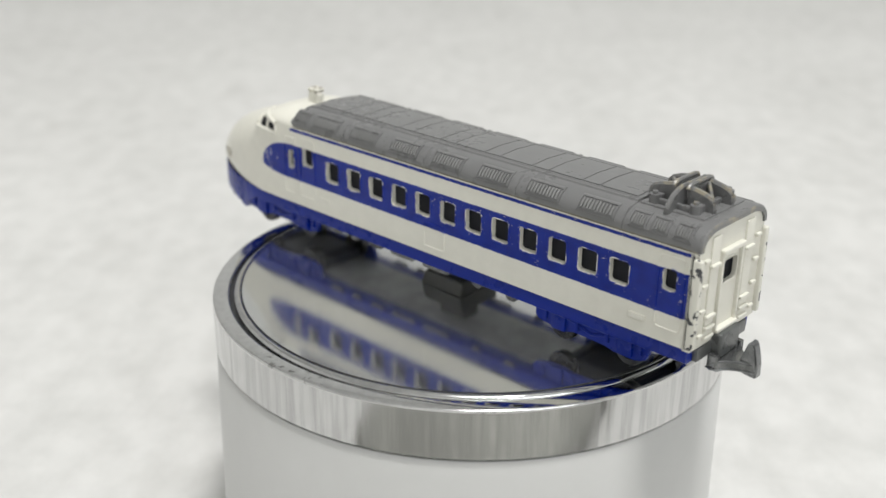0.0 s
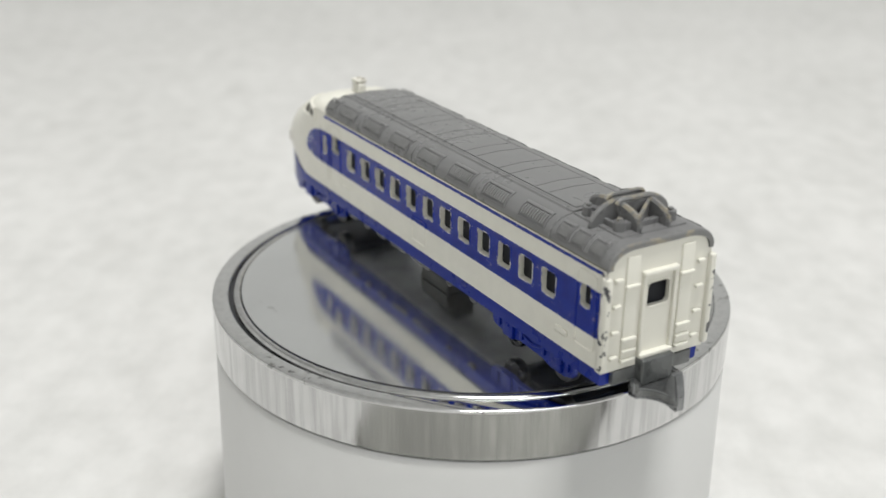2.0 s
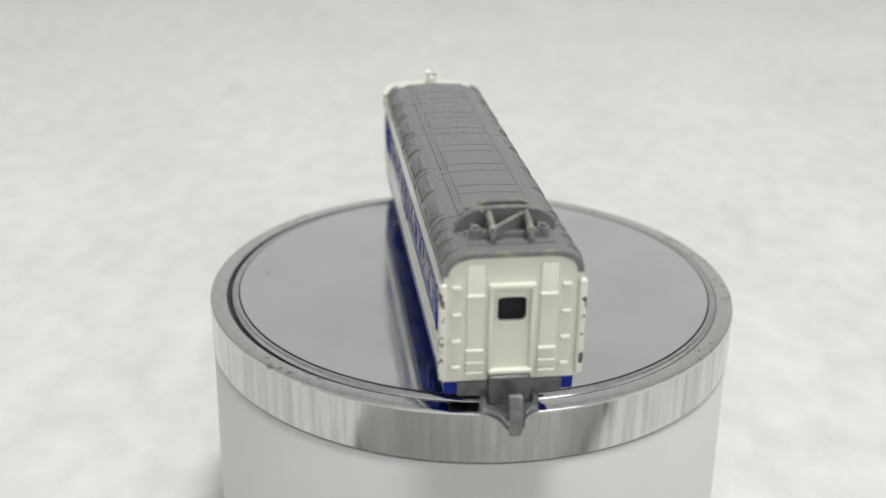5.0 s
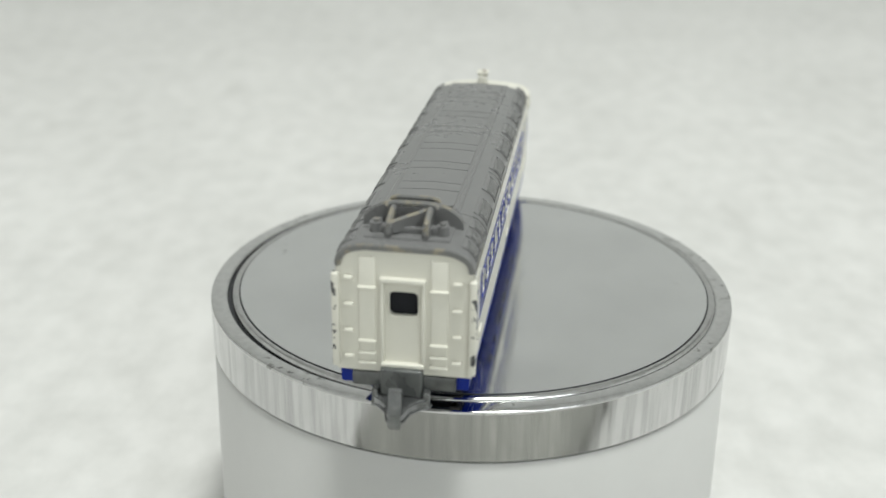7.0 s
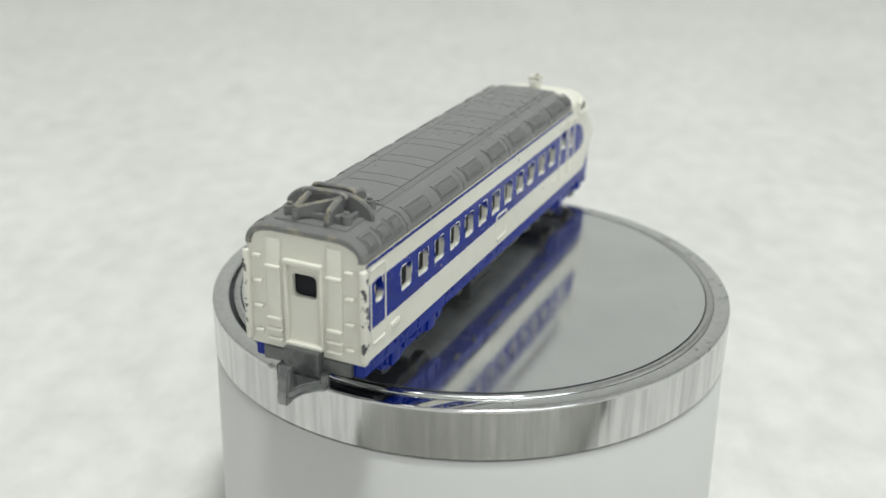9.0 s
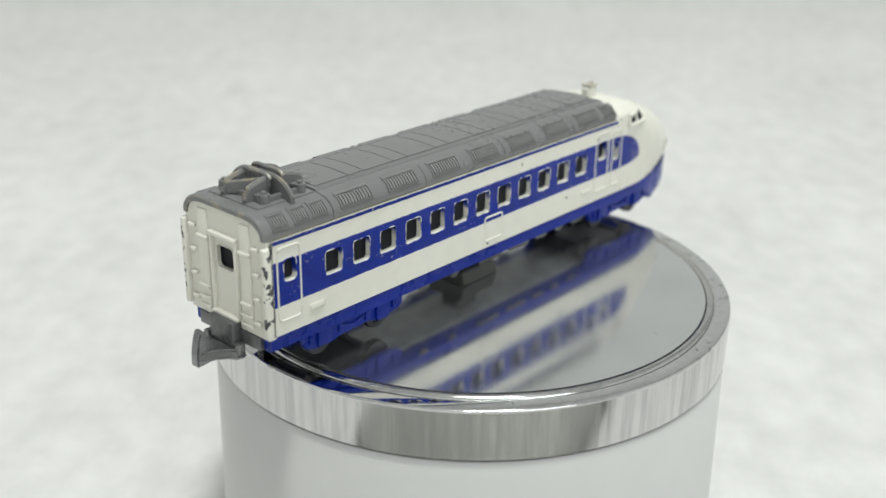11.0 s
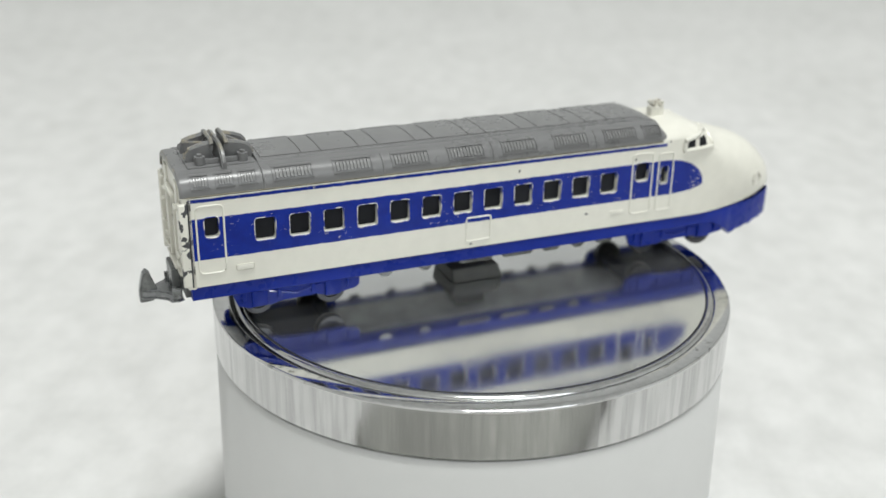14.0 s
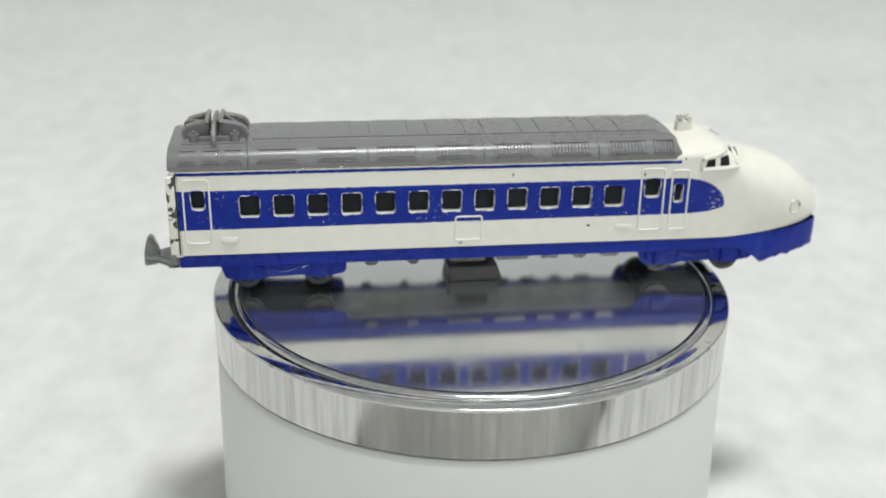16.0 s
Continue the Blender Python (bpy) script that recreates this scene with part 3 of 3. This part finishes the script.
def outline_ridge(name, x0, x1, z0, z1, r, sign, parent, label=""):
    pts = [(x, sign * (HALF + 0.0), z) for x, z in rounded(x0, x1, z0, z1, r, 4)]
    return part(name, tube(bmesh.new(), pts, 0.17, 6, True), M_CREAM if sign < 0 else M_LIVERY, parent, label)


for s in (1, -1):
    part("corner_gap", box(bmesh.new(), -50.12, -49.9, min(s * 8.6, s * 9.03), max(s * 8.6, s * 9.03), 7.5, 21.6), M_GROOVE, train, "dark gap beside the end wall")
    outline_ridge("door", -48.9, -44.7, 9.5, 20.6, 0.8, s, train, "raised outline of a passenger door")
    outline_ridge("door", 27.8, 31.9, 9.3, 20.4, 0.7, s, train, "raised outline of a passenger door")
    outline_ridge("door", 33.2, 36.2, 9.3, 20.0, 0.5, s, train, "raised outline of the crew door")
    outline_ridge("hatch", -4.1, 0.4, 8.6, 12.8, 0.4, s, train, "raised square hatch outline")
    part("step", box(bmesh.new(), -43.2, -40.4, min(s * 8.9, s * 9.25), max(s * 8.9, s * 9.25), 9.35, 10.35, 0.3), M_LIVERY, train)
    part("step", box(bmesh.new(), 23.8, 26.6, min(s * 8.9, s * 9.15), max(s * 8.9, s * 9.15), 9.6, 10.4, 0.14), M_LIVERY, train)


def paint_chip(x, z, wide, tall, sign):
    """A small ragged spot where the casting shows through the enamel."""
    ring = [(x + wide * math.cos(a * 0.785) * (1 + 0.35 * math.sin(a * 2.6)), z + tall * math.sin(a * 0.785) * (1 + 0.3 * math.cos(a * 3.1))) for a in range(8)]
    return part("paint_chip", prism(bmesh.new(), ring, "y", sign * (HALF - 0.05), sign * (HALF + 0.025)), M_GROOVE, train, "dark chip in the enamel")


for cx, cz, cw, ch in ((5.5, 19.97, 0.16, 0.3), (19.0, 10.45, 0.4, 0.16), (28.3, 19.4, 0.22, 0.22), (35.3, 22.0, 0.12, 0.2), (-3.2, 8.0, 0.3, 0.14)):
    paint_chip(cx, cz, cw, ch, -1)


# ---- cab ----
def patch(points, mat, name, parent, lift=0.06, label="", steps=6):
    """A pane that follows the nose, between four corners given as (x, z) on one side."""
    bm = bmesh.new()
    sign, (a, b, c, d) = points
    grid = []
    for i in range(steps + 1):
        row = []
        for j in range(steps + 1):
            lo, hi = Vector(a).lerp(Vector(b), i / steps), Vector(d).lerp(Vector(c), i / steps)
            q = lo.lerp(hi, j / steps)
            row.append(bm.verts.new((q.x, sign * (skin_y(q.x, q.y) + lift), q.y)))
        grid.append(row)
    for i in range(steps):
        for j in range(steps):
            bm.faces.new((grid[i][j], grid[i + 1][j], grid[i + 1][j + 1], grid[i][j + 1]))
    return part(name, bm, mat, parent, label)


def cab():
    for s in (1, -1):
        loop = [(38.3, 20.0), (44.9, 20.2), (44.5, 22.6), (43.7, 23.1), (38.4, 21.9)]
        pts = []
        for (x0, z0), (x1, z1) in zip(loop, loop[1:] + loop[:1]):
            for k in range(5):
                x, z = x0 + (x1 - x0) * k / 5, z0 + (z1 - z0) * k / 5
                pts.append((x, s * (skin_y(x, z) + 0.12), z))
        ring = part("cab_window", tube(bmesh.new(), pts, 0.4, 8, True), M_CREAM, train, "raised cream frame of the cab window")
        patch((s, ((39.0, 20.45), (40.6, 20.5), (40.5, 21.85), (39.1, 21.6))), M_GLAZE, "pane", ring, 0.1)
        patch((s, ((41.5, 20.55), (43.2, 20.6), (43.1, 22.3), (41.5, 22.0))), M_GLAZE, "pane", ring, 0.1)
        bm, grid = bmesh.new(), []
        for i in range(7):
            y = s * (3.6 + 3.0 * i / 6)
            row = []
            for j in range(5):
                x = 44.4 + 1.7 * j / 4 - 0.16 * abs(y) + 0.3
                row.append(bm.verts.new((x + 0.08, y, skin_z(x, y) + 0.08)))
            grid.append(row)
        for i in range(6):
            for j in range(4):
                bm.faces.new((grid[i][j], grid[i + 1][j], grid[i + 1][j + 1], grid[i][j + 1]))
        part("windscreen", bm, M_GLAZE, train, "dark windscreen pane")
        # headlamp
        lx, lz = 57.4, 11.6
        ly = skin_y(lx, lz)
        bm = tube(bmesh.new(), [(lx + 1.25 * math.cos(k * math.pi / 8) * 0.85, s * (skin_y(lx + 1.25 * math.cos(k * math.pi / 8) * 0.85, lz + 1.25 * math.sin(k * math.pi / 8)) + 0.02), lz + 1.25 * math.sin(k * math.pi / 8)) for k in range(16)], 0.2, 6, True)
        lamp = part("headlamp", bm, M_HORN, train, "worn raised ring of the headlamp")
        lens = [(lx + 0.88 * math.cos(k * math.pi / 8) * 0.85, lz + 0.88 * math.sin(k * math.pi / 8)) for k in range(16)]
        bm = bmesh.new()
        bm.faces.new([bm.verts.new((x, s * (skin_y(x, z) + 0.05), z)) for x, z in lens])
        part("lens", bm, M_CREAM, lamp)
    # roof horns
    horn = part("horn_base", box(bmesh.new(), 36.0, 38.8, -0.85, 0.85, 23.9, 26.3, 0.45, 3), M_CREAM, train, "small cream horn mount on the roof")
    for x in (36.7, 38.1):
        bm = tube(bmesh.new(), [(x, -1.0, 26.7), (x, -0.8, 26.75), (x, 0.8, 26.75), (x, 1.0, 26.7)], 0.48, 10)
        part("horn", bm, M_HORN, horn, "cream horn with brown worn tips")


cab()

# ---- underframe ----
PLAN = [(-50.2, 8.7), (-30, 8.85), (36, 8.85), (44, 8.6), (48, 8.2), (52, 7.1), (56, 6.0), (59, 4.8), (61.5, 3.8), (63.2, 2.6)]
KEEL = [(-50.2, 4.9), (46.5, 4.9), (48.5, 3.6), (50.5, 2.4), (52.0, 1.3), (54, 1.9), (58, 2.2), (62.6, 2.9)]


def skirt():
    bm, rings = bmesh.new(), []
    for k in range(141):
        x = -50.2 + (63.2 + 50.2) * k / 140
        w, b = lerp(x, PLAN), lerp(x, KEEL)
        rough = 0.45 * noise.noise((x * 0.9, 0, 0)) + 0.3 * noise.noise((x * 2.3, 4, 0)) if x > 48 else 0.0
        w += 0.3 * noise.noise((x * 1.4, 9, 0)) if x > 47 else 0.0
        top = min(8.1, soft(x, FOOT) - 0.2)
        half = [(w - 0.1, top), (w, top - 0.18), (w - 0.05, b + 0.2 + rough), (w - 0.35, b + rough), (w - 3.6, b + 0.1 + rough), (w - 3.7, 5.6)] if w > 4.5 else [(w - 0.1, top), (w, top - 0.18), (w - 0.05, b + 0.2 + rough), (w - 0.35, b + rough), (w - 0.9, b + 0.1 + rough), (w - 1.0, 5.6)]
        rings.append([bm.verts.new((x, y, z)) for y, z in half + [(-y, z) for y, z in half[::-1]]])
    for one, two in zip(rings, rings[1:]):
        for k in range(len(one) - 1):
            bm.faces.new((one[k], one[k + 1], two[k + 1], two[k]))
    bm.faces.new(rings[0])
    bm.faces.new(rings[-1])
    return bm


under = part("skirt", skirt(), M_BLUE, train, "glossy blue plastic skirt with a snow plough")
part("underside_plate", box(bmesh.new(), -49.5, 46, -5.1, 5.1, 4.5, 5.55, 0.2), M_PLATE, train, "dull grey metal underside")
block = prism(bmesh.new(), [(-4.6, 1.5), (4.2, 1.5), (5.2, -1.19), (-4.2, -1.19)], "y", -4.6, 4.6)
bmesh.ops.bevel(block, geom=block.edges[:], offset=0.15, segments=2, affect="EDGES")
box(block, -2.5, 3.0, -1.8, 1.8, 1.4, 4.6)
part("mounting_block", block, M_BLOCK, train, "dull grey block that carries the train")
for s in (1, -1):
    for x, w in ((-18.4, 2.3), (-11.2, 2.0), (-1.9, 6.2), (6.0, 5.8), (12.5, 3.3), (17.9, 2.4), (23.2, 3.4)):
        drop = 4.25 if w < 3 else 4.4
        edge = [(x - w / 2, 5.2), (x - w / 2, 4.75), (x - w / 2 + 0.22, 4.55), (x - w / 2 + 0.6, drop), (x + w / 2 - 0.6, drop), (x + w / 2 - 0.22, 4.55), (x + w / 2, 4.75), (x + w / 2, 5.2)]
        part("metal_tab", prism(bmesh.new(), edge, "y", s * 8.45 - 0.2, s * 8.45 + 0.2), M_TAB, under, "bare silvery tab under the skirt")


def bogie(x0):
    holder = part("bogie", box(bmesh.new(), x0 - 8.0, x0 + 8.0, -5.2, 5.2, 2.6, 4.6, 0.5), M_DARK, train, "dark bogie with blue side frames")
    for s in (1, -1):
        bm = bmesh.new()
        line = [(-10.6, 5.1), (10.8, 5.1), (10.8, 3.2), (10.2, 2.6), (7.6, 2.2), (4.8, 2.1), (3.4, 2.5), (-2.4, 2.3), (-4.0, 1.9), (-7.8, 1.8), (-9.6, 2.4)]
        prism(bm, [(x0 + u, v) for u, v in line], "y", s * 6.7, s * 7.5)
        for u in (-6.1, 6.1):
            box(bm, x0 + u - 1.3, x0 + u + 1.3, min(s * 7.4, s * 8.0), max(s * 7.4, s * 8.0), 2.1, 4.9, 0.2)
        for u in (-8.6, -2.8, 2.8, 8.8):
            box(bm, x0 + u - 0.35, x0 + u + 0.35, min(s * 7.4, s * 7.85), max(s * 7.4, s * 7.85), 3.0, 4.9, 0.1)
        tube(bm, [(x0 - 4.6, s * 7.5, 4.5), (x0, s * 7.6, 3.3), (x0 + 4.6, s * 7.5, 4.5)], 0.25, 6)
        part("side_frame", bm, M_BLUE, holder, "moulded blue side frame")
        for u in (-6.1, 6.1):
            bm = bmesh.new()
            lathe(bm, [(0, -0.8), (2.45, -0.8), (2.6, -0.6), (2.6, 0.5), (2.45, 0.8), (1.6, 0.8), (1.5, 0.6), (0, 0.6)], 32)
            bmesh.ops.rotate(bm, verts=bm.verts, cent=(0, 0, 0), matrix=Matrix.Rotation(radians(-90 * s), 3, "X"))
            bmesh.ops.translate(bm, verts=bm.verts, vec=(x0 + u, s * 5.75, 2.6))
            part("wheel", bm, M_WHEEL, holder, "tarnished metal wheel")
    for u in (-6.1, 6.1):
        part("axle", tube(bmesh.new(), [(x0 + u, -6, 2.6), (x0 + u, 6, 2.6)], 0.5, 8), M_DARK, holder)


bogie(-33.4)
bogie(39.1)


# ---- coupler ----
def coupler():
    part("buffer_beam", box(bmesh.new(), -51.0, -49.2, -7.0, 7.0, 4.9, 7.0, 0.25), M_ZINC, train, "dull cast metal beam")
    part("drawbar_box", box(bmesh.new(), -52.3, -49.0, -2.6, 3.0, 4.4, 8.25, 0.35, 3), M_DRAWBAR, train, "smooth dark grey drawbar box")
    bm = bmesh.new()
    wings = [(-50.9, -3.3), (-50.9, 3.7), (-51.7, 4.1), (-52.6, 3.9), (-53.1, 2.9), (-54.6, 1.7), (-56.6, 1.2), (-57.2, 0.8), (-57.3, 0.2), (-57.2, -0.4), (-56.6, -0.8), (-54.6, -1.3), (-53.1, -2.5), (-52.6, -3.5), (-51.7, -3.7)]
    prism(bm, wings, "z", 3.0, 4.4)
    for y in (-3.2, 3.6):
        box(bm, -52.6, -51.0, y - 0.45, y + 0.45, 3.2, 5.3, 0.2)
    hook = [(-57.3, 2.2), (-55.0, 2.4), (-54.3, 3.4), (-54.4, 4.6), (-55.0, 5.1), (-55.2, 6.6), (-55.5, 7.4), (-55.9, 7.7), (-56.4, 7.5), (-56.7, 6.8), (-57.2, 4.6)]
    prism(bm, hook, "y", -0.65, 1.05)
    bmesh.ops.bevel(bm, geom=[e for e in bm.edges if e.calc_length() > 0.7], offset=0.22, segments=2, affect="EDGES")
    part("coupler", bm, M_CAST, train, "bright worn cast metal hook coupler")


coupler()


# ---- pantograph ----
def fin(bm, points, thick, floor):
    """An upright moulded web: a wall under a line of points, down to the floor."""
    pts = [Vector(q) for q in points]
    rings = []
    for i, q in enumerate(pts):
        way = pts[min(i + 1, len(pts) - 1)] - pts[max(i - 1, 0)]
        side = Vector((-way.y, way.x, 0)).normalized() * (thick / 2)
        lo, hi = Vector((q.x, q.y, floor)), q
        rings.append([bm.verts.new(c) for c in (lo - side, hi - side, hi + side, lo + side)])
    for one, two in zip(rings, rings[1:]):
        for k in range(4):
            bm.faces.new((one[k], one[(k + 1) % 4], two[(k + 1) % 4], two[k]))
    bm.faces.new(rings[0])
    bm.faces.new(rings[-1])
    return bm


def pantograph():
    mid, foot = -43.6, 25.35
    base = part("pantograph", box(bmesh.new(), -49.0, -38.6, -5.6, 5.6, 25.2, 25.7, 0.15), M_GREY, train, "moulded grey pantograph with worn edges")
    # the wide arch across the roof, rubbed to a brassy tone on its edge
    bow = [(mid, -6.7, 25.5), (mid, -6.65, 26.2), (mid, -6.1, 27.0), (mid, -5.2, 27.75), (mid, -4.2, 28.25), (mid, -3.1, 28.5), (mid, 3.1, 28.5), (mid, 4.2, 28.25), (mid, 5.2, 27.75), (mid, 6.1, 27.0), (mid, 6.65, 26.2), (mid, 6.7, 25.5)]
    part("arch", fin(bmesh.new(), bow, 0.75, foot), M_GREY, base)
    part("arch_edge", tube(bmesh.new(), bow[1:-1], 0.33, 6), M_RUBBED, base, "brassy worn edge of the arch")
    for d in (1, -1):
        x = mid + d * 1.15
        bar = [(x, -3.3, 28.35), (x, -3.0, 28.75), (x, -2.2, 28.95), (x, 2.2, 28.95), (x, 3.0, 28.75), (x, 3.3, 28.35)]
        part("contact_bar", tube(bmesh.new(), bar, 0.34, 8), M_RUBBED, base, "worn contact bar")
        part("bar_web", fin(bmesh.new(), [(x, -3.0, 28.5), (x, 3.0, 28.5)], 0.6, 27.2), M_GREY, base)
        for y in (-2.45, 2.45):
            arm = [(mid + d * 1.0, y, 28.45), (mid + d * 3.4, y, 27.95), (mid + d * 4.5, y, 27.55), (mid + d * 5.0, y, 27.0), (mid + d * 5.15, y, 26.2)]
            web = part("arm", fin(bmesh.new(), arm, 0.85, foot), M_GREY, base)
            part("arm_edge", tube(bmesh.new(), arm, 0.44, 6), M_RUBBED, web, "arm edge with a brassy rub")
            # the post with its knob beside the arm
            py = y + math.copysign(1.95, y)
            bm = tube(bmesh.new(), [(mid + d * 3.3, py, 25.3), (mid + d * 3.3, py, 27.0)], 0.85, 12)
            box(bm, mid + d * 3.3 - 0.6, mid + d * 3.3 + 0.6, min(y, py), max(y, py), foot, 26.75, 0.12)
            post = part("insulator", bm, M_GREY, base)
            part("knob", tube(bmesh.new(), [(mid + d * 3.3, py, 26.9), (mid + d * 3.3, py, 27.4)], 0.42, 8), M_RUBBED, post)
        brace = [(mid + d * 4.6, -2.4 * d, 27.4), (mid + d * 1.2, 2.3 * d, 28.3)]
        web = part("brace", fin(bmesh.new(), brace, 0.5, 26.0), M_GREY, base)
        part("brace_edge", tube(bmesh.new(), brace, 0.28, 6), M_RUBBED, web)
        part("cross_wall", box(bmesh.new(), mid + d * 3.3 - 0.4, mid + d * 3.3 + 0.4, -2.5, 2.5, foot, 26.5, 0.12), M_GREY, base)
    for s in (1, -1):
        part("side_wall", box(bmesh.new(), mid - 3.3, mid + 3.3, s * 4.4 - 0.3, s * 4.4 + 0.3, foot, 26.5, 0.12), M_GREY, base)


pantograph()


# ---- what turns ----
TURN = [(0.0, 139.16), (1.0, 131.12), (2.0, 122.97), (3.0, 114.94), (4.2, 105.56), (5.25, 97.36), (6.3, 89.16), (7.2, 82.06), (8.2, 73.99), (9.2, 65.67), (10.25, 56.5), (11.3, 47.26), (12.2, 39.29), (13.1, 31.66), (14.0, 24.57), (15.0, 16.88), (16.0, 9.13)]
OFFSET = 3.2                      # the train stands a little beside the axis


def motions():
    walk(train, [(t, pose(0, 0, 0, 0, 0, a) @ pose(0, OFFSET * MM, DISC * MM)) for t, a in TURN])
    walk(disc, [(t, pose(0, 0, 0, 0, 0, a)) for t, a in TURN])


motions()
